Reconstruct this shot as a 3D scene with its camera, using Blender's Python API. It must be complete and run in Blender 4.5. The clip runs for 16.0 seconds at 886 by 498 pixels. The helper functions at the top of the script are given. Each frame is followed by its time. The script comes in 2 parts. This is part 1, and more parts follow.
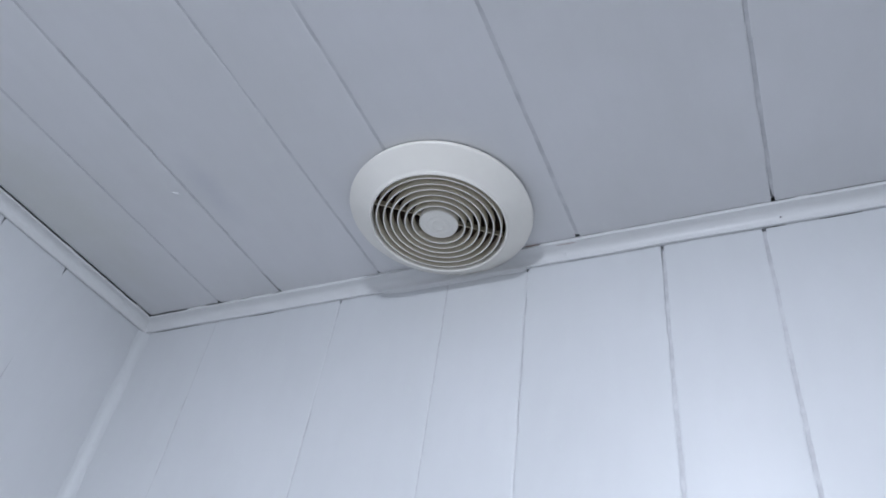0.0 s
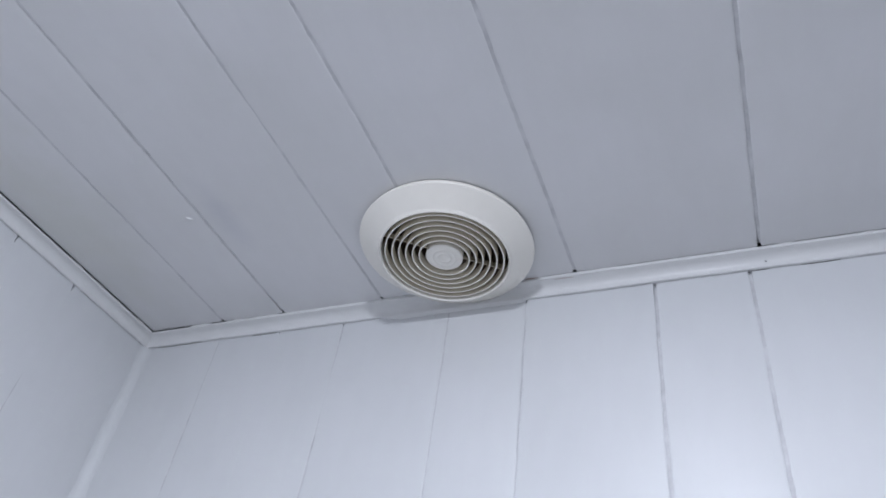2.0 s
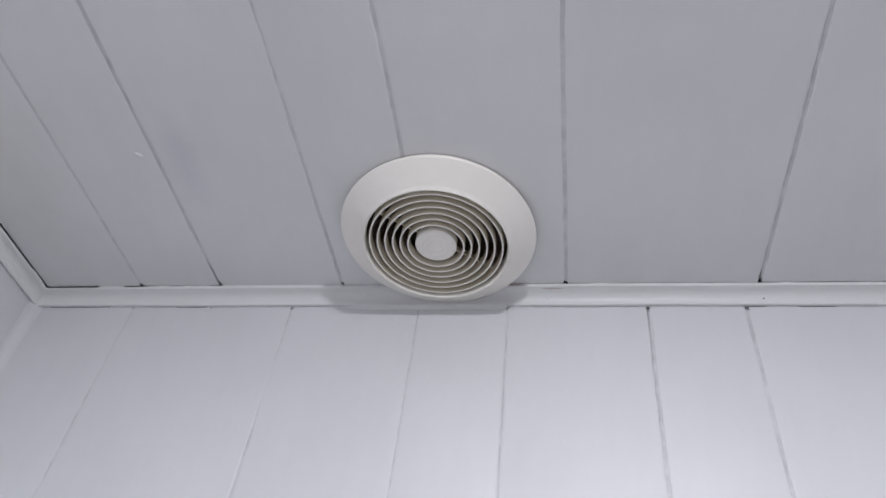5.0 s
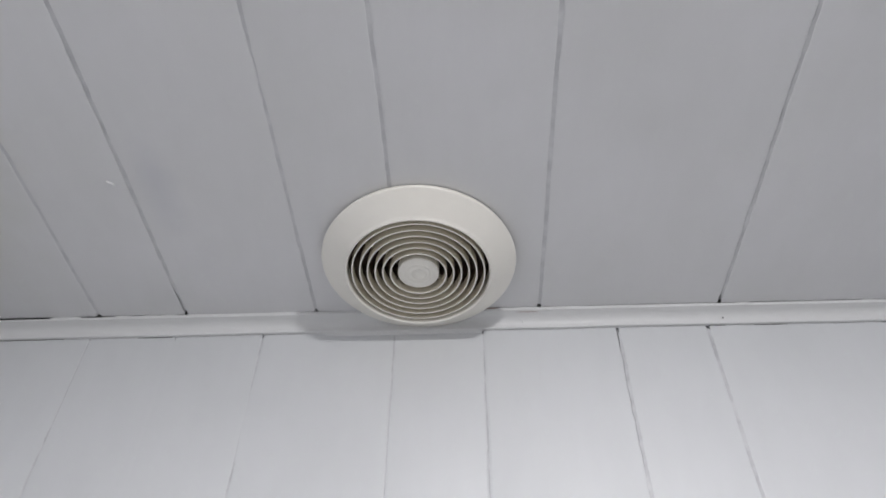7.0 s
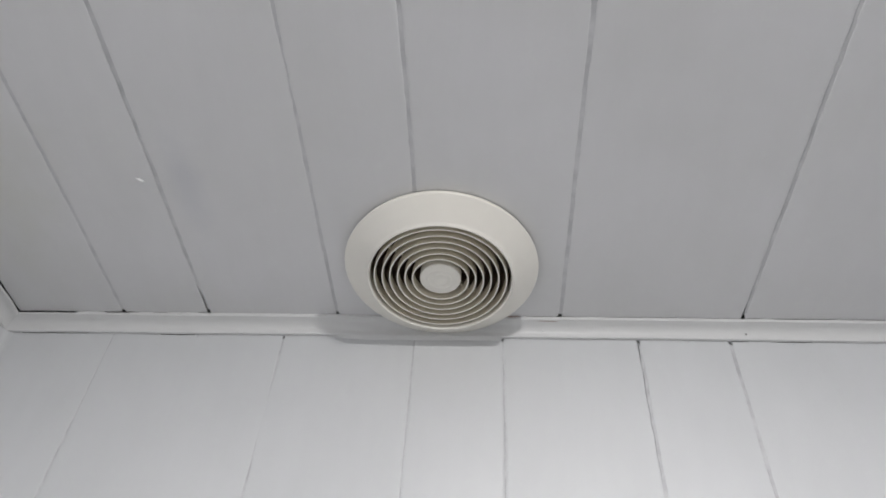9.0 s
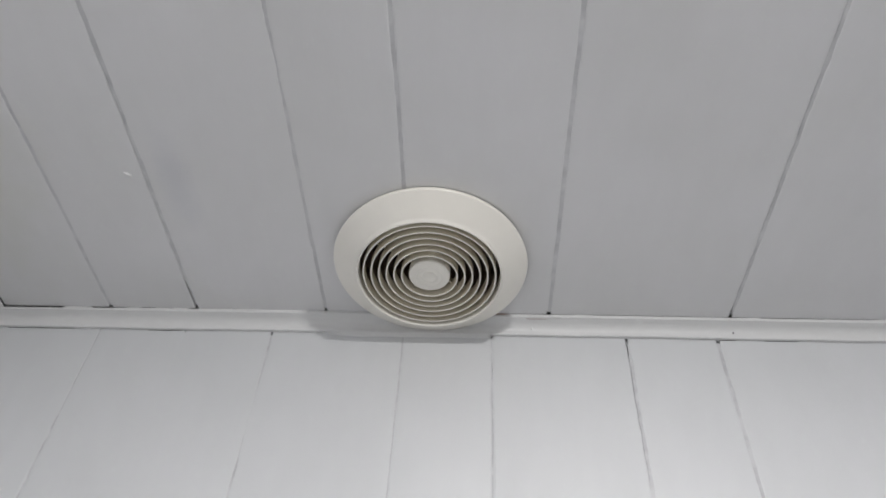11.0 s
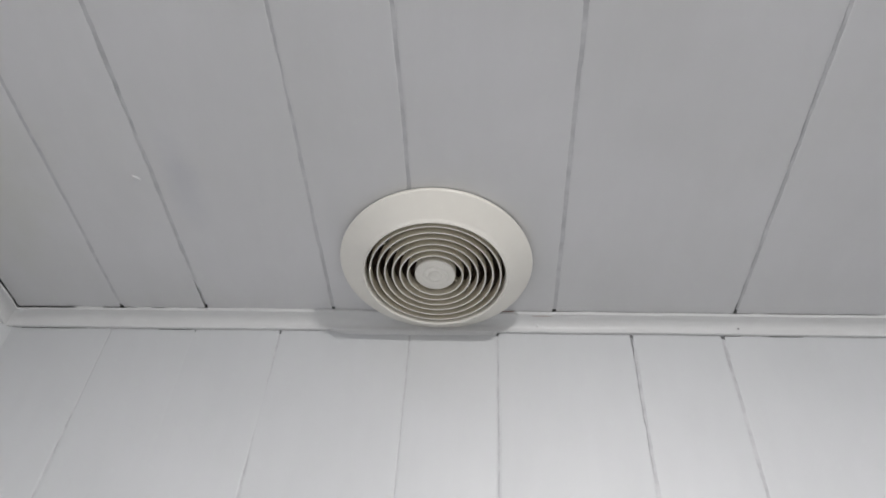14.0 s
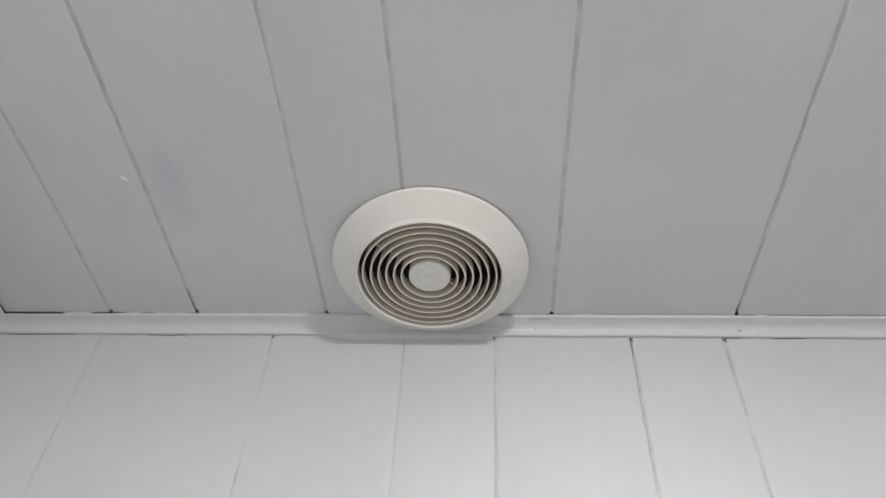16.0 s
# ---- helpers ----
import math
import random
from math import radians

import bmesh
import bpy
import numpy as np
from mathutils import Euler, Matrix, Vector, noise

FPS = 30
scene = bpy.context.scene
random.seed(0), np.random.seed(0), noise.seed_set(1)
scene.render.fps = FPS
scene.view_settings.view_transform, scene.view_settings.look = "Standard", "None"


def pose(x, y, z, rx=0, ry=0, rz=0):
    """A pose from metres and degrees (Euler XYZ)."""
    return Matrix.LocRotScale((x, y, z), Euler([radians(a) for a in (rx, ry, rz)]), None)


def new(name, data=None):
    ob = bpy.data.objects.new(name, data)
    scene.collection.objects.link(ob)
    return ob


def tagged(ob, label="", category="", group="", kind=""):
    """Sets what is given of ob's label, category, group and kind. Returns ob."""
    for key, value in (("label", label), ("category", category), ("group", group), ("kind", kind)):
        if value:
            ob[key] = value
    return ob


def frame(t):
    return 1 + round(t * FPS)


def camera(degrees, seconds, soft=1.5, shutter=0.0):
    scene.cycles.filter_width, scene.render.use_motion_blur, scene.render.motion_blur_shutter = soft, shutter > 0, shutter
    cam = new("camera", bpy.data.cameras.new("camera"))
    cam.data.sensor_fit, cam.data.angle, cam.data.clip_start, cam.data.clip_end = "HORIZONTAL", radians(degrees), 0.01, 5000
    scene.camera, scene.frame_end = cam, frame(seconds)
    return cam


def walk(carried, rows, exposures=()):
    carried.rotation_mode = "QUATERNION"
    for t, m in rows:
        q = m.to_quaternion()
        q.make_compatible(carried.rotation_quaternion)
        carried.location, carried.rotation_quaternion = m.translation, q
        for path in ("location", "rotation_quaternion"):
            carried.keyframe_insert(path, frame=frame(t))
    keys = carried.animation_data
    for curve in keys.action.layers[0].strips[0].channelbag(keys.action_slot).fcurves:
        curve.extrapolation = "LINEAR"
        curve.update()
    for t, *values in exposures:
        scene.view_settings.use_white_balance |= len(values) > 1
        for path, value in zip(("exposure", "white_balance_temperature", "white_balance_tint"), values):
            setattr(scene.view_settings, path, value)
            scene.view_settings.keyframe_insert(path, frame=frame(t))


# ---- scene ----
cam = camera(62.84, 16.0, soft=1.6)
# seconds, eye x y z, yaw, pitch, roll
ROWS = [
    (0.0, 1.0120, -0.7429, 1.7198, 30.13, 40.31, 9.77),
    (0.2, 1.0018, -0.7780, 1.7146, 31.12, 39.24, 10.68),
    (0.5, 0.9823, -0.8104, 1.7192, 31.80, 39.02, 9.59),
    (0.8, 0.9842, -0.8173, 1.7158, 31.46, 38.90, 10.44),
    (1.0, 0.9827, -0.8214, 1.7130, 30.45, 39.48, 10.63),
    (1.5, 0.9844, -0.8301, 1.7183, 28.33, 39.89, 9.69),
    (1.7, 0.9894, -0.8251, 1.7149, 27.80, 40.28, 9.24),
    (2.0, 0.9976, -0.8182, 1.7135, 27.55, 40.84, 9.65),
    (2.3, 0.9954, -0.8188, 1.7086, 26.05, 41.12, 8.46),
    (2.5, 0.9983, -0.8195, 1.7078, 26.27, 41.17, 8.32),
    (2.7, 0.9988, -0.8216, 1.7058, 26.66, 40.52, 8.93),
    (2.9, 1.0052, -0.8242, 1.7072, 27.12, 40.92, 8.71),
    (3.0, 1.0101, -0.8255, 1.7094, 27.46, 41.01, 9.36),
    (3.2, 1.0139, -0.8294, 1.7135, 27.80, 41.01, 9.28),
    (5.3, 0.7243, -0.7517, 1.7363, 5.20, 45.18, 6.43),
    (5.5, 0.6880, -0.7548, 1.7562, -2.27, 45.08, 2.40),
    (5.8, 0.7065, -0.7520, 1.7450, -4.25, 46.05, 1.01),
    (6.0, 0.7142, -0.7656, 1.7435, -3.82, 45.56, -0.01),
    (6.3, 0.7108, -0.7735, 1.7377, -2.24, 45.69, -0.99),
    (6.5, 0.7126, -0.7816, 1.7318, 0.12, 45.82, -0.83),
    (6.8, 0.7097, -0.7866, 1.7317, 2.21, 45.72, 1.01),
    (7.0, 0.7057, -0.7926, 1.7351, 2.86, 45.51, 0.58),
    (7.2, 0.7051, -0.7957, 1.7349, 4.08, 45.99, 0.90),
    (7.5, 0.7112, -0.8060, 1.7331, 5.26, 46.51, 2.09),
    (7.8, 0.7070, -0.8091, 1.7271, 5.50, 46.64, 3.29),
    (8.0, 0.7013, -0.8086, 1.7283, 5.33, 46.17, 3.34),
    (8.5, 0.6978, -0.8030, 1.7313, 5.81, 45.99, 4.76),
    (9.0, 0.7010, -0.7921, 1.7319, 5.06, 46.11, 3.97),
    (9.2, 0.6998, -0.7954, 1.7344, 4.72, 46.26, 3.73),
    (11.3, 0.7050, -0.7881, 1.7289, 4.01, 46.13, 3.63),
    (11.5, 0.7118, -0.7903, 1.7296, 4.53, 46.05, 3.89),
    (12.0, 0.7112, -0.8028, 1.7310, 4.75, 46.07, 3.73),
    (12.5, 0.7010, -0.8050, 1.7300, 4.81, 45.80, 4.03),
    (13.0, 0.7023, -0.8065, 1.7308, 5.11, 45.61, 4.37),
    (13.5, 0.7043, -0.8060, 1.7316, 5.09, 45.32, 4.03),
    (14.0, 0.7073, -0.8034, 1.7331, 4.90, 45.26, 3.81),
    (14.5, 0.7081, -0.8011, 1.7348, 4.64, 45.11, 3.33),
    (15.0, 0.7110, -0.7946, 1.7352, 4.57, 45.15, 3.20),
    (15.5, 0.7157, -0.7864, 1.7385, 5.07, 45.26, 3.48),
    (16.0, 0.7138, -0.7805, 1.7378, 5.04, 46.17, 3.56),
]
walk(cam,
     [(t, pose(x, y, z, 90 + pitch, 0, yaw) @ pose(0, 0, 0, 0, 0, roll)) for t, x, y, z, yaw, pitch, roll in ROWS],
     exposures=[(0.0, -0.05, 5600, 11), (1.5, -0.03, 5680, 12), (3.0, -0.03, 5850, 15), (5.3, -0.03, 6180, 16),
                (6.0, -0.03, 6260, 15), (7.0, -0.03, 6380, 12), (9.2, -0.03, 6520, 10.5), (16.0, -0.03, 6520, 10.5)])

# ---- light: one small ceiling lamp behind the camera, bounced by the white room ----
world = bpy.data.worlds.new("world")
world.use_nodes = True
world.node_tree.nodes["Background"].inputs["Color"].default_value = (0.02, 0.02, 0.02, 1)
world.node_tree.nodes["Background"].inputs["Strength"].default_value = 0.0
scene.world = world
LAMP = Vector((0.91, -1.06, 2.367))
side = bpy.data.lights.new("ceiling_lamp_rim", "POINT")
side.energy, side.shadow_soft_size, side.color = 12.2, 0.026, (1.0, 0.985, 0.97)
new("ceiling_lamp_rim", side).location = LAMP
face = bpy.data.lights.new("ceiling_lamp_face", "AREA")
face.shape, face.size, face.energy, face.color = "DISK", 0.09, 12.6, (1.0, 0.985, 0.97)
new("ceiling_lamp_face", face).location = LAMP - Vector((0, 0, 0.012))

# ---- plan ----
H = 2.40                       # ceiling
ROOM_E, ROOM_S = 2.05, -2.0   # east and south wall
SHEET = 0.006                  # thickness of the grooved sheets
COVE_OUT, COVE_DROP = 0.0235, 0.0217
FAN = Vector((0.6415, -0.1268, H - 0.0010))   # its far side rests on the cove, so it hangs askew
FAN_R, DUCT_R = 0.125, 0.094


# ---- materials ----
def shader(name, roughness):
    m = bpy.data.materials.new(name)
    m.use_nodes = True
    t = m.node_tree
    b = t.nodes["Principled BSDF"]
    b.inputs["Roughness"].default_value = roughness
    return m, t, b


def painted(name, colour, stain, roughness, grain=0.0003, streak=(1, 1, 1), patch=0.35, spread=3.2):
    """Brushed or rolled paint: large faint stains, small mottling, fine relief, uneven gloss."""
    m, t, b = shader(name, roughness)
    n, link = t.nodes.new, t.links.new
    geo = n("ShaderNodeNewGeometry")
    big = n("ShaderNodeTexNoise")
    big.inputs["Scale"].default_value, big.inputs["Detail"].default_value = spread, 4
    link(geo.outputs["Position"], big.inputs["Vector"])
    ramp = n("ShaderNodeValToRGB")
    ramp.color_ramp.elements[0].position, ramp.color_ramp.elements[1].position = 0.35, 0.75
    ramp.color_ramp.elements[0].color, ramp.color_ramp.elements[1].color = (0, 0, 0, 1), (1, 1, 1, 1)
    link(big.outputs["Fac"], ramp.inputs["Fac"])
    stretch = n("ShaderNodeVectorMath")
    stretch.operation = "MULTIPLY"
    stretch.inputs[1].default_value = streak
    link(geo.outputs["Position"], stretch.inputs[0])
    small = n("ShaderNodeTexNoise")
    small.inputs["Scale"].default_value, small.inputs["Detail"].default_value = 45, 6
    link(stretch.outputs[0], small.inputs["Vector"])
    amount = n("ShaderNodeMath")
    amount.operation, amount.inputs[1].default_value = "MULTIPLY", patch
    link(ramp.outputs["Color"], amount.inputs[0])
    mix = n("ShaderNodeMix")
    mix.data_type = "RGBA"
    mix.inputs[6].default_value, mix.inputs[7].default_value = (*colour, 1), (*stain, 1)
    link(amount.outputs[0], mix.inputs[0])
    mottle = n("ShaderNodeMix")
    mottle.data_type, mottle.blend_type = "RGBA", "MULTIPLY"
    mottle.inputs[0].default_value = 0.05
    link(mix.outputs[2], mottle.inputs[6])
    link(small.outputs["Fac"], mottle.inputs[7])
    link(mottle.outputs[2], b.inputs["Base Color"])
    rough = n("ShaderNodeMapRange")
    rough.inputs["To Min"].default_value, rough.inputs["To Max"].default_value = roughness - 0.06, roughness + 0.08
    link(small.outputs["Fac"], rough.inputs["Value"])
    link(rough.outputs["Result"], b.inputs["Roughness"])
    fine = n("ShaderNodeTexNoise")
    fine.inputs["Scale"].default_value, fine.inputs["Detail"].default_value = 260, 3
    link(stretch.outputs[0], fine.inputs["Vector"])
    both = n("ShaderNodeMath")
    both.operation = "ADD"
    link(small.outputs["Fac"], both.inputs[0])
    link(fine.outputs["Fac"], both.inputs[1])
    bump = n("ShaderNodeBump")
    bump.inputs["Strength"].default_value, bump.inputs["Distance"].default_value = 0.5, grain
    link(both.outputs[0], bump.inputs["Height"])
    link(bump.outputs["Normal"], b.inputs["Normal"])
    return m


WALL = painted("wall_paint", (0.712, 0.723, 0.737), (0.655, 0.668, 0.680), 0.43, 0.00014, (1, 1, 0.25), 0.7, 5.0)
CEIL = painted("ceiling_paint", (0.778, 0.776, 0.788), (0.71, 0.71, 0.705), 0.48, 0.00014, (1, 0.25, 1), 0.7, 5.0)
TRIM = painted("trim_paint", (0.772, 0.774, 0.774), (0.71, 0.705, 0.695), 0.38, 0.0002, (0.3, 1, 1))
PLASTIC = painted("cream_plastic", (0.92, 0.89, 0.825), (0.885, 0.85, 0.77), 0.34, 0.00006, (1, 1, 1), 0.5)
TAN_PLASTIC = painted("tan_plastic", (0.73, 0.67, 0.54), (0.60, 0.54, 0.42), 0.55, 0.0002, (1, 1, 1), 0.8)
STEEL = painted("dark_steel", (0.25, 0.195, 0.15), (0.13, 0.095, 0.07), 0.6, 0.0002)
JOINT = painted("joint_filler", (0.70, 0.70, 0.71), (0.50, 0.50, 0.515), 0.7, 0.0003, (1, 1, 1), 0.9, 38)
WALL_JOINT = painted("painted_joint", (0.69, 0.695, 0.71), (0.47, 0.47, 0.49), 0.6, 0.0003, (1, 1, 1), 0.9, 45)
RAW = painted("bare_wood", (0.36, 0.22, 0.18), (0.26, 0.15, 0.12), 0.7, 0.0003, (0.2, 1, 1))
# near black for the painted gap shade under the moulding, and for a nail head
GAP_SHADE_NAIL = painted("gap_shade_and_nail", (0.10, 0.095, 0.09), (0.06, 0.055, 0.05), 0.8)
FLOOR = painted("floor_paint", (0.36, 0.355, 0.35), (0.30, 0.295, 0.29), 0.5)


def cloudy_patch(material, spot, size, colour, amount):
    """A faint cloudy patch of colour round a spot."""
    t = material.node_tree
    n, link = t.nodes.new, t.links.new
    b = t.nodes["Principled BSDF"]
    before = b.inputs["Base Color"].links[0].from_socket
    geo = n("ShaderNodeNewGeometry")
    off = n("ShaderNodeVectorMath")
    off.operation = "SUBTRACT"
    off.inputs[1].default_value = spot
    link(geo.outputs["Position"], off.inputs[0])
    squash = n("ShaderNodeVectorMath")
    squash.operation = "DIVIDE"
    squash.inputs[1].default_value = size
    link(off.outputs[0], squash.inputs[0])
    cloud = n("ShaderNodeTexNoise")
    cloud.inputs["Scale"].default_value, cloud.inputs["Detail"].default_value = 18, 5
    link(geo.outputs["Position"], cloud.inputs["Vector"])
    length = n("ShaderNodeVectorMath")
    length.operation = "LENGTH"
    link(squash.outputs[0], length.inputs[0])
    total = n("ShaderNodeMath")
    total.operation = "ADD"
    link(length.outputs["Value"], total.inputs[0])
    link(cloud.outputs["Fac"], total.inputs[1])
    fade = n("ShaderNodeMapRange")
    fade.interpolation_type = "SMOOTHSTEP"
    for key, value in (("From Min", 0.45), ("From Max", 1.5), ("To Min", amount), ("To Max", 0.0)):
        fade.inputs[key].default_value = value
    link(total.outputs[0], fade.inputs["Value"])
    mix = n("ShaderNodeMix")
    mix.data_type = "RGBA"
    mix.inputs[7].default_value = (*colour, 1)
    link(fade.outputs["Result"], mix.inputs[0])
    link(before, mix.inputs[6])
    link(mix.outputs[2], b.inputs["Base Color"])


# bluish-grey smudge beside the second joint
cloudy_patch(CEIL, (0.338, -0.255, 2.40), (0.03, 0.10, 0.1), (0.56, 0.57, 0.62), 0.36)
# broad tint, darker and yellow-green towards the west corner
cloudy_patch(CEIL, (0.08, -0.30, 2.40), (0.14, 0.30, 0.1), (0.66, 0.665, 0.60), 0.5)

# ---- mesh helpers ----
def link_mesh(name, verts, faces, material, parent=None, label="", smooth=35):
    me = bpy.data.meshes.new(name)
    me.from_pydata([tuple(v) for v in verts], [], faces)
    bm = bmesh.new()
    bm.from_mesh(me)
    bmesh.ops.recalc_face_normals(bm, faces=bm.faces)
    bm.to_mesh(me)
    bm.free()
    if smooth:
        me.shade_smooth()
        me.set_sharp_from_angle(angle=radians(smooth))
    me.materials.append(material)
    ob = new(name, me)
    if parent:
        ob.parent = parent
    return tagged(ob, label)


def box(lo, hi):
    v = [(x, y, z) for x in (lo[0], hi[0]) for y in (lo[1], hi[1]) for z in (lo[2], hi[2])]
    return v, [(0, 1, 3, 2), (4, 6, 7, 5), (0, 4, 5, 1), (2, 3, 7, 6), (0, 2, 6, 4), (1, 5, 7, 3)]


def loft(rings, closed=True, caps=True):
    """Faces that join equal rows of points, one row after the other."""
    n = len(rings[0])
    verts = [p for r in rings for p in r]
    faces = []
    for i in range(len(rings) - 1):
        for j in range(n if closed else n - 1):
            k = (j + 1) % n
            faces.append((i * n + j, i * n + k, (i + 1) * n + k, (i + 1) * n + j))
    if caps:
        faces += [tuple(range(n)), tuple(range((len(rings) - 1) * n, len(rings) * n))]
    return verts, faces


def revolve(profile, steps=128):
    """A closed profile of (radius, height) turned round the z axis."""
    n, verts, faces = len(profile), [], []
    for i in range(steps):
        a = 2 * math.pi * i / steps
        verts += [(r * math.cos(a), r * math.sin(a), z) for r, z in profile]
    for i in range(steps):
        for j in range(n):
            k, m = (j + 1) % n, (i + 1) % steps
            faces.append((i * n + j, i * n + k, m * n + k, m * n + j))
    return verts, faces


def wobble(seed, v, scale, size):
    return size * noise.noise(Vector((seed * 7.31 + 0.5, v * scale, seed * 1.7)))


# ---- grooved sheets: planks between grooves, groove floors behind ----
# groove: place, width, depth, length that is open next to the trim, seed, depth of the crack,
# how much of it is left open by the paint (0 to 1), where the trim crosses it
def half_width(groove, v):
    """Half the width of a groove at v; it narrows to a hairline where paint has filled it."""
    left = groove[6] + wobble(groove[4] + 21, v, 6, 0.7)
    shown = max(0.0, min(1.0, (left - 0.3) / 0.4))
    if abs(v - groove[7]) < groove[3]:
        shown = max(shown, 1 - (abs(v - groove[7]) / groove[3]) ** 2)
    ragged = wobble(groove[4], v, 12, 0.18) + wobble(groove[4] + 9, v, 75, 0.22) + wobble(groove[4] + 11, v, 210, 0.22)
    return 0.00003 + 0.5 * groove[1] * shown * (1 + ragged)


def centre(groove, v):
    return groove[0] + wobble(groove[4] + 13, v, 7, 0.0009) + wobble(groove[4] + 17, v, 40, 0.0007) + wobble(groove[4] + 18, v, 130, 0.0004)


def groove_depth(groove, v):
    """Open next to the trim, farther on filled with paint to a varying degree."""
    near = max(0.0, 1 - abs(v - groove[7]) / (0.007 if groove[3] > 0.0125 else groove[3]))
    filled = groove[2] * (0.85 + wobble(groove[4] + 3, v, 5, 0.8) + wobble(groove[4] + 5, v, 28, 0.3))
    filled *= min(1, half_width(groove, v) / 0.0008)
    return min(SHEET - 0.0004, max(0.0, filled) + 0.005 * min(1, near * 2.5))


def crack_depth(groove, v):
    """The split along one side of the filler: deep next to the trim, then coming and going."""
    near = max(0.0, 1 - abs(v - groove[7]) / groove[3])
    split = max(0.0, groove[5] * (0.5 + wobble(groove[4] + 7, v, 9, 1.4) + wobble(groove[4] + 8, v, 60, 0.7)))
    return split * min(1, half_width(groove, v) / 0.0005) + 0.005 * min(1, near * 3)


def steps_between(a, b, fine, count_far):
    """Dense next to a (over 0.55 m), wide farther on."""
    sign = 1 if b > a else -1
    out = [a + sign * fine * i for i in range(int(min(0.66, abs(b - a)) / fine) + 1)]
    rest = abs(b - out[-1])
    out += [out[-1] + sign * rest * (i + 1) / count_far for i in range(count_far)]
    return out


DENT = 0.0030


def dent_depth(groove, v):
    """How far the paint sinks towards a joint: most where the joint is nearly filled, hardly where it is gone."""
    deep = 0.0002 if groove[6] > 0.85 else 0.00002 + 0.0008 * groove[6]
    return deep * (1 + wobble(groove[4] + 33, v, 8, 0.9))


def board_edge(place, v, inward, at):
    """The points of a board's edge from its back to its face; a shallow dent where paint runs over the joint."""
    if not isinstance(place, tuple):
        return [at(place, v, SHEET), at(place, v, 0.0003), at(place + inward * 0.0001, v, 0.0001), at(place + inward * 0.0003, v, 0),
                at(place + inward * 0.002, v, 0), at(place + inward * 0.003, v, 0)]
    h = half_width(place, v)
    u = centre(place, v) + inward * h
    dent = DENT * (1 + wobble(place[4] + 31, v, 11, 0.5))
    low = dent_depth(place, v)
    r = min(0.0006, 0.8 * h)
    return [at(u, v, SHEET), at(u, v, low + r), at(u + inward * r * 0.35, v, low + r * 0.3), at(u + inward * (r + 0.0001), v, low),
            at(u + inward * (r + 0.45 * dent), v, 0.35 * low), at(u + inward * (r + dent), v, 0)]


def plank_rings(left, right, rows, at, bite=None):
    """left, right: grooves or plain places. at(u, v, w): the world place; w is the depth behind the face."""
    rings = []
    for v in rows:
        ring = board_edge(left, v, 1, at) + board_edge(right, v, -1, at)[::-1]
        if bite:
            ring = bite(ring, v)
        rings.append(ring)
    return rings


def floor_rings(groove, rows, at):
    """Groove floors: grey filler, with an open crack along one side."""
    rings = []
    for v in rows:
        h, d = 0.0003 + 1.6 * half_width(groove, v), dent_depth(groove, v) + 0.00003 + groove_depth(groove, v)
        c = min(SHEET - 0.0003, d + crack_depth(groove, v))
        d = min(SHEET - 0.0003, d)
        near = max(0.0, 1 - abs(v - groove[7]) / groove[3])
        u, edge = centre(groove, v), -0.33 + 0.4 * min(1, 2 * near) + wobble(groove[4] + 19, v, 90, 0.14)
        rings.append([at(u - h, v, c), at(u + (edge - 0.02) * h, v, c), at(u + edge * h, v, d), at(u + h, v, d)])
    return rings


def join(pieces):
    verts, faces = [], []
    for v, f in pieces:
        faces += [tuple(i + len(verts) for i in face) for face in f]
        verts += list(v)
    return verts, faces


WALL_GROOVES = [
    (0.1645, 0.0022, 0.0002, 0.0012, 1, 0.0, 0.42), (0.2888, 0.0018, 0.0002, 0.004, 2, 0.0, 0.05), (0.4130, 0.0024, 0.0002, 0.003, 3, 0.0, 0.55),
    (0.5996, 0.0023, 0.0003, 0.0012, 4, 0.0005, 0.66), (0.7235, 0.0022, 0.0003, 0.006, 5, 0.0009, 0.75), (0.9088, 0.0042, 0.0006, 0.034, 6, 0.0012, 1.0),
    (1.0336, 0.0044, 0.0004, 0.004, 7, 0.0003, 1.0), (1.2843, 0.0042, 0.0008, 0.016, 8, 0.0016, 1.0), (1.408, 0.0036, 0.0008, 0.01, 9, 0.0, 1.0),
    (1.594, 0.0036, 0.0008, 0.01, 10, 0.0, 1.0), (1.842, 0.0036, 0.0008, 0.01, 11, 0.0, 1.0)]
WEST_GROOVES = [
    (0.190, 0.0030, 0.0004, 0.012, 21, 0.0, 0.12), (0.3140, 0.0030, 0.0004, 0.0124, 22, 0.0, 0.10), (0.500, 0.0022, 0.0005, 0.008, 23, 0.0, 0.4),
    (0.748, 0.0030, 0.0008, 0.01, 24, 0.0, 1.0), (0.870, 0.0030, 0.0008, 0.01, 25, 0.0, 1.0), (1.056, 0.0030, 0.0008, 0.01, 26, 0.0, 1.0),
    (1.304, 0.0030, 0.0008, 0.01, 27, 0.0, 1.0), (1.552, 0.0030, 0.0008, 0.01, 28, 0.0, 1.0)]
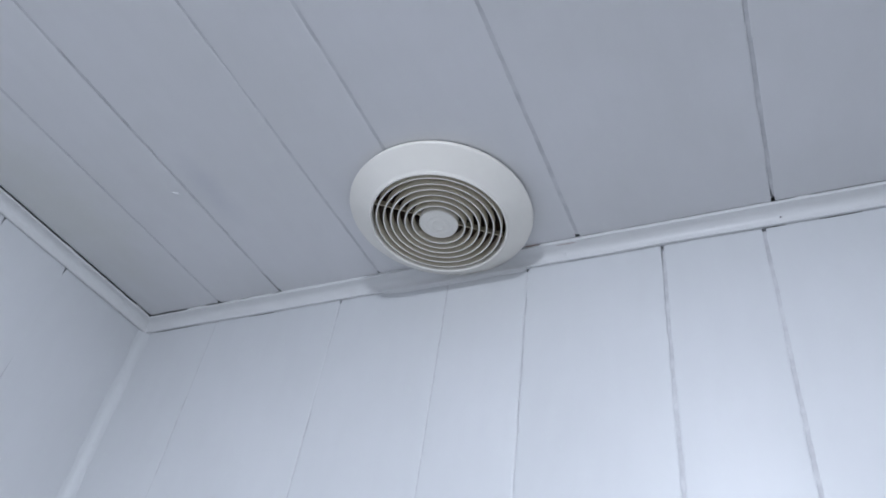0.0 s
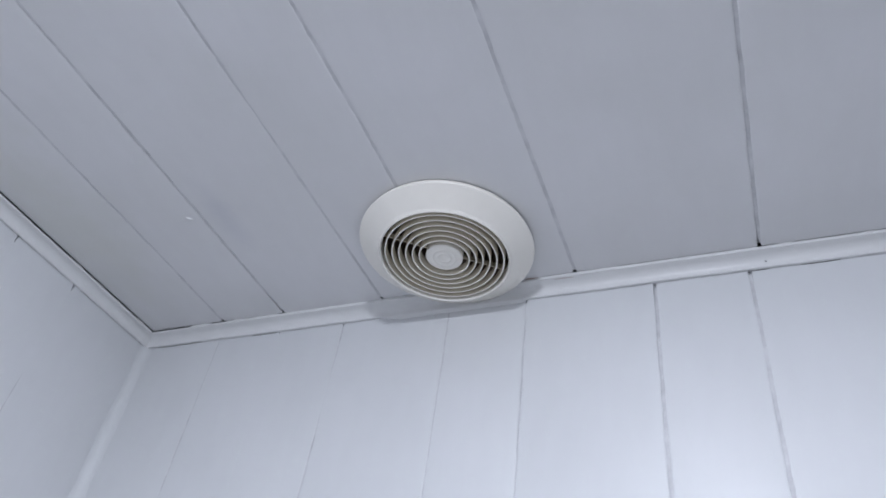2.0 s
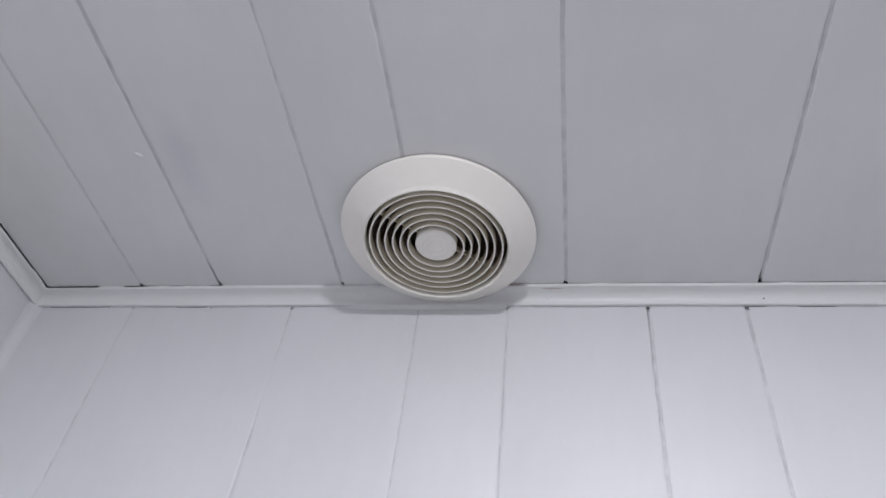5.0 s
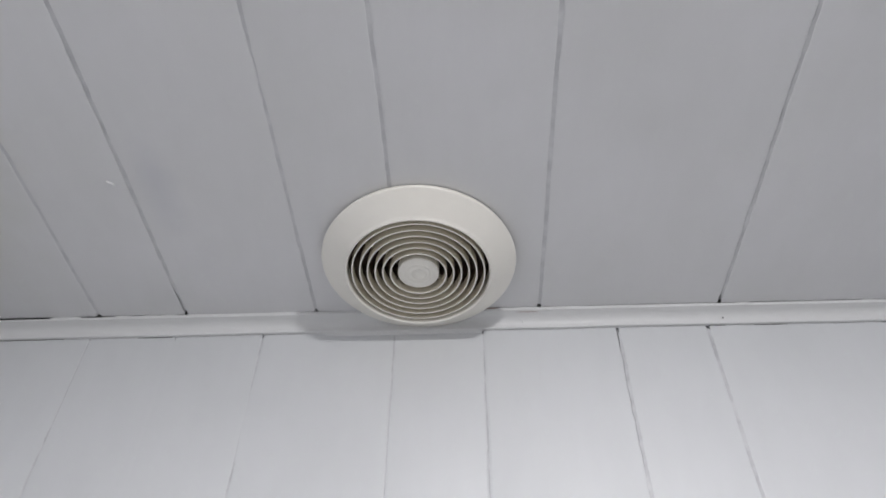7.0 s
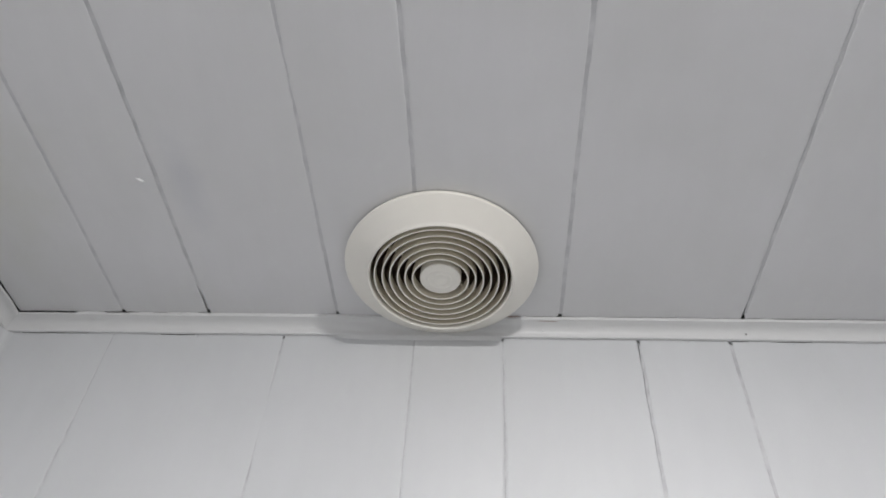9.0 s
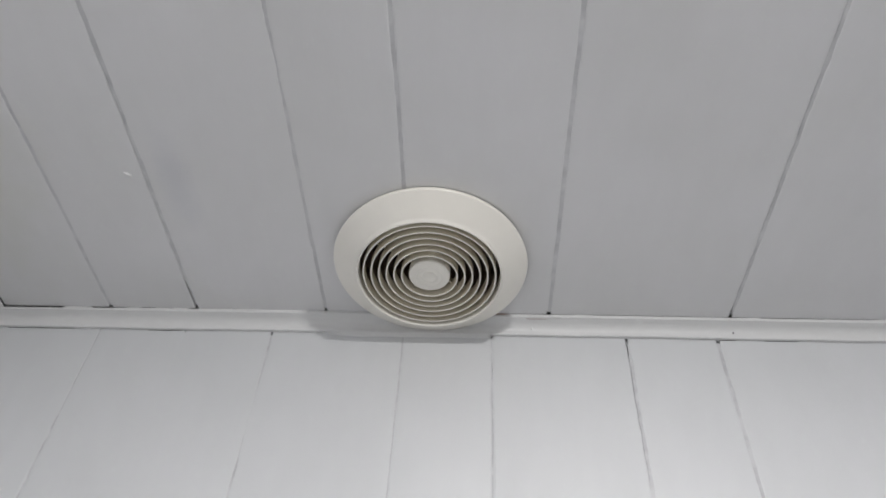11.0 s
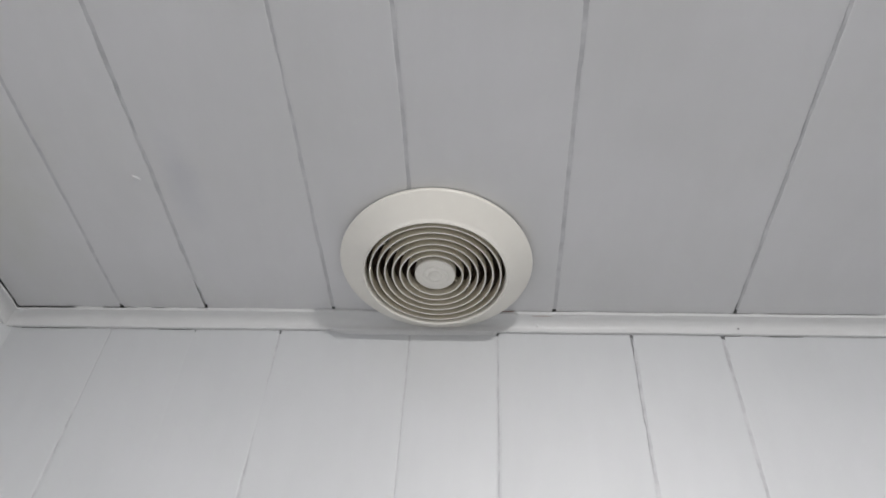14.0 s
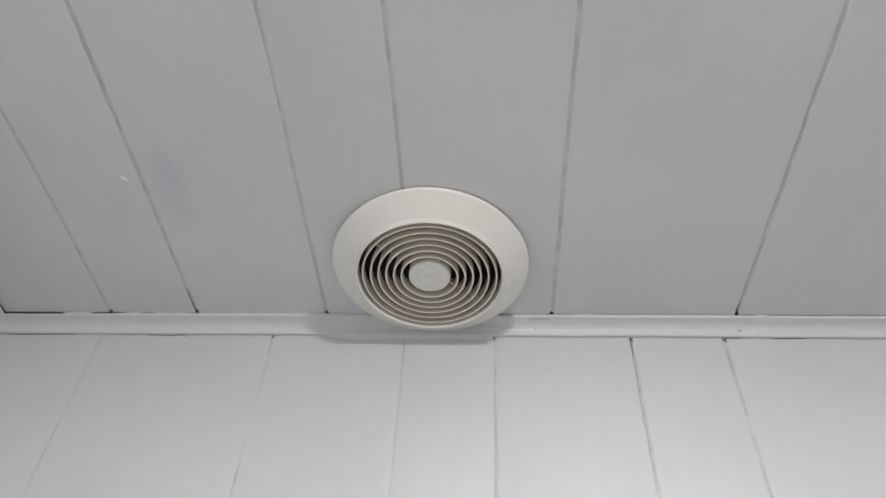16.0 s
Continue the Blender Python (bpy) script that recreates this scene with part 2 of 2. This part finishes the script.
CEILING_GROOVES = [
    (0.1789, 0.0041, 0.0004, 0.003, 41, 0.0, 0.95), (0.3043, 0.0047, 0.0004, 0.060, 42, 0.0009, 1.0), (0.4899, 0.0040, 0.0004, 0.003, 43, 0.0003, 0.90),
    (0.6139, 0.0043, 0.0004, 0.003, 44, 0.0002, 1.0), (0.8019, 0.0046, 0.0004, 0.003, 45, 0.0, 0.95), (1.0498, 0.0044, 0.0004, 0.022, 46, 0.0007, 1.0),
    (1.3030, 0.0044, 0.0004, 0.003, 47, 0.0, 1.0), (1.427, 0.0046, 0.0004, 0.005, 48, 0.0, 1.0), (1.613, 0.0046, 0.0004, 0.005, 49, 0.0, 1.0),
    (1.860, 0.0046, 0.0004, 0.005, 50, 0.0, 1.0)]
WALL_GROOVES = [g + (H - COVE_DROP,) for g in WALL_GROOVES]
WEST_GROOVES = [g + (H - COVE_DROP,) for g in WEST_GROOVES]
CEILING_GROOVES = [g + (-COVE_OUT,) for g in CEILING_GROOVES]


def grooved_wall(name, label, grooves, length, at, slab):
    rows = steps_between(H - 0.0002, 0.0, 0.003, 8)
    floors = [loft(floor_rings(g, rows, at), closed=False, caps=False) for g in grooves]
    wall = link_mesh(name, *box(*slab), WALL, None, label, smooth=0)
    tagged(wall, kind="structure")
    for f in floors:
        link_mesh("joint", *f, WALL_JOINT, wall, smooth=0)
    edges = [0.0] + grooves + [length]
    for a, b in zip(edges, edges[1:]):
        link_mesh("plank", *loft(plank_rings(a, b, rows, at)), WALL, wall, smooth=25)
    return wall


# ---- the room ----
TOP = H + 0.16
grooved_wall("wall_north", "white painted grooved panelling with partly filled joints", WALL_GROOVES, ROOM_E,
             lambda u, v, w: (u, w, v), ((-0.12, SHEET, 0), (ROOM_E + 0.12, 0.12, TOP)))
grooved_wall("wall_west", "white painted grooved panelling beside the corner cove", WEST_GROOVES, -ROOM_S,
             lambda u, v, w: (-w, -u, v), ((-0.12, ROOM_S, 0), (-SHEET, SHEET, TOP)))
tagged(link_mesh("wall_east", *box((ROOM_E, ROOM_S, 0), (ROOM_E + 0.12, SHEET, TOP)), WALL, smooth=0),
       "plain white painted wall", kind="structure")
tagged(link_mesh("wall_south", *box((-0.12, ROOM_S - 0.12, 0), (ROOM_E + 0.12, ROOM_S, TOP)), WALL, smooth=0),
       "plain white painted wall behind the viewer", kind="structure")
tagged(link_mesh("floor", *box((-0.12, ROOM_S - 0.12, -0.1), (ROOM_E + 0.12, 0.12, 0)), FLOOR, smooth=0),
       "plain grey floor", kind="structure")


def build_ceiling():
    at = lambda u, v, w: (u, v, H + w)

    def bite(ring, v):
        d = DUCT_R ** 2 - (v - FAN.y) ** 2
        if d <= 0:
            return ring
        a, b = FAN.x - math.sqrt(d), FAN.x + math.sqrt(d)
        first, last = ring[0][0], ring[-1][0]
        if first + last < 2 * FAN.x:
            return [(max(first, min(x, a)), y, z) for x, y, z in ring]
        return [(min(last, max(x, b)), y, z) for x, y, z in ring]

    rows = steps_between(-COVE_OUT + 0.0003, ROOM_S, 0.003, 12)   # the boards stop short of the wall, behind the cove
    edges, pieces, joints = [COVE_OUT - 0.0003] + CEILING_GROOVES + [ROOM_E], [], []
    for a, b in zip(edges, edges[1:]):
        pieces.append(loft(plank_rings(a, b, rows, at, bite)))
    for g in CEILING_GROOVES:
        inside = [v for v in rows if abs(g[0] - FAN.x) < DUCT_R and (v - FAN.y) ** 2 + (g[0] - FAN.x) ** 2 < DUCT_R ** 2]
        parts = [rows] if not inside else [[v for v in rows if v > max(inside)], [v for v in rows if v < min(inside)]]
        for p in parts:
            joints.append(loft(floor_rings(g, p, at), closed=False, caps=False))
    pieces.append(box((-0.12, ROOM_S - 0.12, TOP), (ROOM_E + 0.12, 0.12, TOP + 0.05)))
    planks = sum(len(f) for v, f in pieces)
    ob = link_mesh("ceiling", *join(pieces + joints), CEIL, smooth=25)
    ob.data.materials.append(JOINT)
    for polygon in ob.data.polygons[planks:]:
        polygon.material_index = 1
    tagged(ob, "white painted ceiling of grooved boards of uneven width", kind="structure")


build_ceiling()


# ---- cove trim ----
def cove(top):
    """(distance from the wall, drop below the ceiling) round a cove moulding whose upper edge hangs top below the ceiling."""
    pts = [(0.0007, COVE_DROP - 0.001), (0.0016, COVE_DROP), (0.0042, COVE_DROP), (0.0052, COVE_DROP - 0.0010), (0.0054, COVE_DROP - 0.0036)]
    for i in range(1, 8):
        a = math.pi / 2 * i / 8
        pts.append((0.0054 + 0.0138 * (1 - math.cos(a)), COVE_DROP - 0.0036 - 0.0121 * math.sin(a)))
    pts += [(0.0192, 0.0060), (0.0200, 0.0056), (COVE_OUT - 0.0010, 0.0054), (COVE_OUT, 0.0044), (COVE_OUT, top + 0.0006), (COVE_OUT - 0.0006, top),
            (0.0007, top)]
    return pts


def within(x, spans):
    return any(a < x < b for a, b in spans)


def gap_north(x):
    """Open near the corner and in a few short stretches, painted shut elsewhere."""
    if x < 0.110:
        return 0.0024
    if within(x, ((0.150, 0.187), (1.180, 1.200))):
        return 0.0015 if x < 1 else 0.0005
    if 0.187 < x < 0.31:
        return 0.0007 if noise.noise(Vector((x * 45, 3, 1))) > 0 else -0.0003
    if x > 0.74 and noise.noise(Vector((x * 30, 5, 1))) > -0.25:
        return 0.0003 if x < 1.05 else 0.0006
    return -0.0003


def gap_west(y):
    if within(-y, ((0.062, 0.070), (0.205, 0.212))):
        return 0.0002
    return 0.0026 if noise.noise(Vector((y * 12, 8, 2))) > -0.35 else 0.0014


def sway(s, seed):
    return wobble(seed, s, 6, 0.0009) + wobble(seed, s, 35, 0.0004)


def trim_north():
    rings, n = [], 400
    for i in range(n + 1):
        x = ROOM_E * i / n
        if 0 < x < 0.03 or ROOM_E - 0.03 < x < ROOM_E:
            continue
        ring = []
        for d, h in cove(gap_north(x)):
            px = d if i == 0 else (ROOM_E - d if i == n else x)
            s = sway(x, 61) if h > 0.006 else 0.4 * sway(x, 62)
            ring.append((px, -d, H - h - (s if h > 0.003 else 0)))
        rings.append(ring)
    ob = link_mesh("trim", *loft(rings), TRIM, None, "white painted wooden cove moulding under the ceiling, behind the fan", 40)
    tagged(ob, kind="structure")
    return ob


def trim_west():
    rings, n = [], 140
    for i in range(n + 1):
        y = ROOM_S * i / n
        if 0 < -y < 0.03:
            continue
        ring = []
        for d, h in cove(gap_west(y)):
            s = sway(y, 71) if h > 0.006 else 0.4 * sway(y, 72)
            ring.append((d, -d if i == 0 else y, H - h - (s if h > 0.003 else 0)))
        rings.append(ring)
    tagged(link_mesh("trim", *loft(rings), TRIM, None, "white painted wooden cove moulding with a dark gap above it", 40), kind="structure")


def caulk_size(x):
    """How far the filler runs down the wall under the moulding."""
    if 0.488 < x < 0.7225:
        return 0.0042 * min(1, (x - 0.488) / 0.03, (0.7260 - x) / 0.004) + wobble(91, x, 25, 0.0012)
    if within(x, ((0.026, 0.126), (0.234, 0.284), (1.035, 1.058), (1.096, 1.138), (1.27, 1.30))):
        return 0.0001
    return wobble(92, x, 22, 0.0009) - 0.0003


def caulk_line(parent):
    """Filler between the moulding and the wall, thick behind the fan."""
    rings, n = [], 420
    for i in range(n + 1):
        x = 0.024 + (1.62 - 0.024) * i / n
        c = max(0.0, caulk_size(x))
        k = min(1, c / 0.0006)
        top = H - COVE_DROP + 0.0012 - sway(x, 61)
        out, drop = 0.0005 + k * (0.0003 + min(0.0042, 1.15 * c)), 0.0009 + 0.0004 * k
        rings.append([(x, 0.0004, top), (x, -out, top), (x, -out, top - drop - 0.12 * c), (x, -0.45 * out, top - drop - 0.50 * c),
                      (x, -0.12 * out, top - drop - 0.95 * c), (x, 0.0004, top - drop - 1.1 * c)])
    link_mesh("caulk", *loft(rings), TRIM, parent, "uneven bead of white filler", 60)


def open_gap(parent, a, b, seed, material=GAP_SHADE_NAIL, label="dark open gap under the moulding"):
    """A thin strip under the moulding, with the shade of the gap put into its colour."""
    rings, n = [], max(8, int((b - a) / 0.004))
    for i in range(n + 1):
        x, k = a + (b - a) * i / n, math.sin(math.pi * i / n) ** 0.5
        top = H - COVE_DROP - sway(x, 61) + 0.0004
        tall = 0.0005 + k * (0.0003 + wobble(seed, x, 60, 0.0006))
        rings.append([(x, 0.0003, top), (x, -0.0006, top), (x, -0.0005, top - tall), (x, 0.0003, top - tall)])
    link_mesh("open_gap", *loft(rings), material, parent, label, 0)


def trim_corner():
    """The upright cove in the corner, caulked smooth to both walls."""
    rings, n = [], 90
    for i in range(n + 1):
        z = (H - COVE_DROP + 0.004) * (1 - i / n)
        w = 0.0138 + 0.0035 * min(1, (H - z) / 0.22) + wobble(81, z, 9, 0.0020) + wobble(82, z, 27, 0.0032)
        lean = wobble(83, z, 16, 0.0035)
        ring = [(0.0001, -w - lean)]
        for j in range(1, 9):
            a = math.pi / 2 * j / 9
            ring.append((w * (1 - math.cos(a)) ** 0.9 + 0.0004, -(w + lean) * (1 - math.sin(a)) ** 0.9 - 0.0004))
        ring += [(w, -0.0001), (0.0001, -0.0001)]
        rings.append([(x, y, z) for x, y in ring])
    tagged(link_mesh("trim", *loft(rings), WALL, None, "white painted upright cove moulding caulked into the corner", 40), kind="structure")


north = trim_north()
caulk_line(north)
for i, (a, b) in enumerate(((0.028, 0.126), (0.234, 0.284), (1.035, 1.058), (1.096, 1.142), (1.268, 1.300))):
    open_gap(north, a, b, 95 + i)
# between the gaps, strips in the joint grey paint in the moulding's shade
for i, (a, b) in enumerate(((0.126, 0.234), (0.284, 0.47), (0.74, 1.035), (1.058, 1.096), (1.142, 1.268))):
    open_gap(north, a, b, 105 + i, JOINT, "thin grey line of dust under the moulding")
trim_west()
trim_corner()


# ---- extractor fan ----
def round_bar(r0, r1, z0, z1, e=0.0005):
    """Profile of a ring between two radii, its lower edges (z0) rounded."""
    return [(r0, z1), (r0, z0 + e), (r0 + e * 0.3, z0 + e * 0.3), (r0 + e, z0), (r1 - e, z0), (r1 - e * 0.3, z0 + e * 0.3), (r1, z0 + e), (r1, z1)]


def extractor_fan():
    fan = new("extractor_fan")
    fan.location = FAN
    fan.rotation_euler = (radians(-1.4), 0, 0)
    shell = [(0.1222, -0.0031), (0.1228, -0.0040), (0.1240, -0.0070), (0.1247, -0.0088), (FAN_R, -0.0098), (0.1246, -0.0108), (0.1236, -0.0116),
             (0.1205, -0.0133), (0.1150, -0.0169), (0.1090, -0.0209), (0.1030, -0.0249), (0.0980, -0.0281), (0.0955, -0.0297),
             (0.0944, -0.0309), (0.0937, -0.0322), (0.0926, -0.0329), (0.0914, -0.0327), (0.0904, -0.0315), (0.0901, -0.0285), (0.0900, -0.0150),
             (0.0922, -0.0150), (0.0932, -0.0260), (0.1195, -0.0085), (0.1210, -0.0031)]
    link_mesh("shell", *revolve(shell, 160), PLASTIC, fan, "cream plastic sloping rim", 30)
    for r in (0.0841, 0.0742, 0.0646, 0.0548, 0.0451, 0.0354):
        ring = link_mesh("ring", *revolve(round_bar(r - 0.0010, r + 0.0010, -0.0308, -0.0168)), TAN_PLASTIC, fan)
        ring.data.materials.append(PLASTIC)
        # cream on the lower edge of each ring, darker tan on the rest
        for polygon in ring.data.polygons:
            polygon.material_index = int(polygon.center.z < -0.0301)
    hub = [(0.0002, -0.01720), (0.0002, -0.03055), (0.008, -0.03050), (0.0085, -0.03072), (0.0098, -0.03072), (0.0103, -0.03045), (0.0150, -0.03030),
           (0.0156, -0.03048), (0.0166, -0.03048), (0.0172, -0.03020), (0.0230, -0.03010), (0.0250, -0.02980), (0.0261, -0.02880), (0.0263, -0.02720), (0.0263, -0.01720)]
    link_mesh("hub", *revolve(hub, 96), PLASTIC, fan, "round cream hub with a faint embossed mark", 30)
    for k in range(4):
        a = radians(36 + 90 * k)
        c, s = math.cos(a), math.sin(a)
        v, f = box((0.0255, -0.0011, -0.0205), (0.0902, 0.0011, -0.0130))
        link_mesh("spoke", [(x * c - y * s, x * s + y * c, z) for x, y, z in v], f, TAN_PLASTIC, fan, smooth=0)
    can = [(0.0925, -0.0140), (0.0925, 0.1180), (0.0002, 0.1180), (0.0002, 0.1190), (0.0932, 0.1190), (0.0932, -0.0140)]
    link_mesh("housing", *revolve(can, 64), STEEL, fan, "dark steel housing behind the grille", 30)
    motor = [(0.0002, 0.0900), (0.0002, 0.0200), (0.020, 0.0200), (0.024, 0.0230), (0.030, 0.0300), (0.032, 0.0900)]
    link_mesh("motor", *revolve(motor, 48), STEEL, fan, "dark motor deep in the housing", 30)
    return tagged(fan, "round cream plastic ceiling extractor fan with concentric grille rings", "extractor fan")


extractor_fan()


# ---- small marks ----
def pebble(name, centre, size, material, parent, label, seed, turn=0.0):
    """A small uneven lump, flattened against what it sits on."""
    bm = bmesh.new()
    bmesh.ops.create_icosphere(bm, subdivisions=2, radius=1)
    for v in bm.verts:
        k = 1 + 0.25 * noise.noise(v.co * 1.7 + Vector((seed, 0, 0)))
        x, y, z = v.co.x * size[0] * k, v.co.y * size[1] * k, v.co.z * size[2] * k
        c, s = math.cos(turn), math.sin(turn)
        v.co = (centre[0] + x * c - y * s, centre[1] + x * s + y * c, centre[2] + z)
    me = bpy.data.meshes.new(name)
    bm.to_mesh(me)
    bm.free()
    me.shade_smooth()
    me.materials.append(material)
    ob = new(name, me)
    ob.parent = parent
    return tagged(ob, label)


pebble("nail_head", (1.0545, -0.0074, H - 0.0142), (0.0011, 0.0008, 0.0011), GAP_SHADE_NAIL, north, "dark nail head", 1)
pebble("nail_head", (0.7790, -0.0080, H - 0.0130), (0.0016, 0.0012, 0.0019), TRIM, north, "nail head under white paint", 2)
pebble("paint_blister", (0.8120, -0.0232, H - 0.0050), (0.0085, 0.0012, 0.0010), TRIM, north, "raised paint blister", 3)
pebble("paint_crack", (0.7850, -0.0199, H - 0.0060), (0.0150, 0.0003, 0.0003), RAW, north, "hairline crack showing bare wood", 6)
pebble("wood_chip", (0.7360, -0.0236, H - 0.0014), (0.0100, 0.0006, 0.0007), RAW, north, "strip of bare reddish wood", 4)
ceiling = bpy.data.objects["ceiling"]
pebble("paint_sliver", (0.2838, -0.2640, H - 0.0007), (0.0056, 0.0016, 0.0018), TRIM, ceiling, "white sliver of loose paint", 5, radians(38))
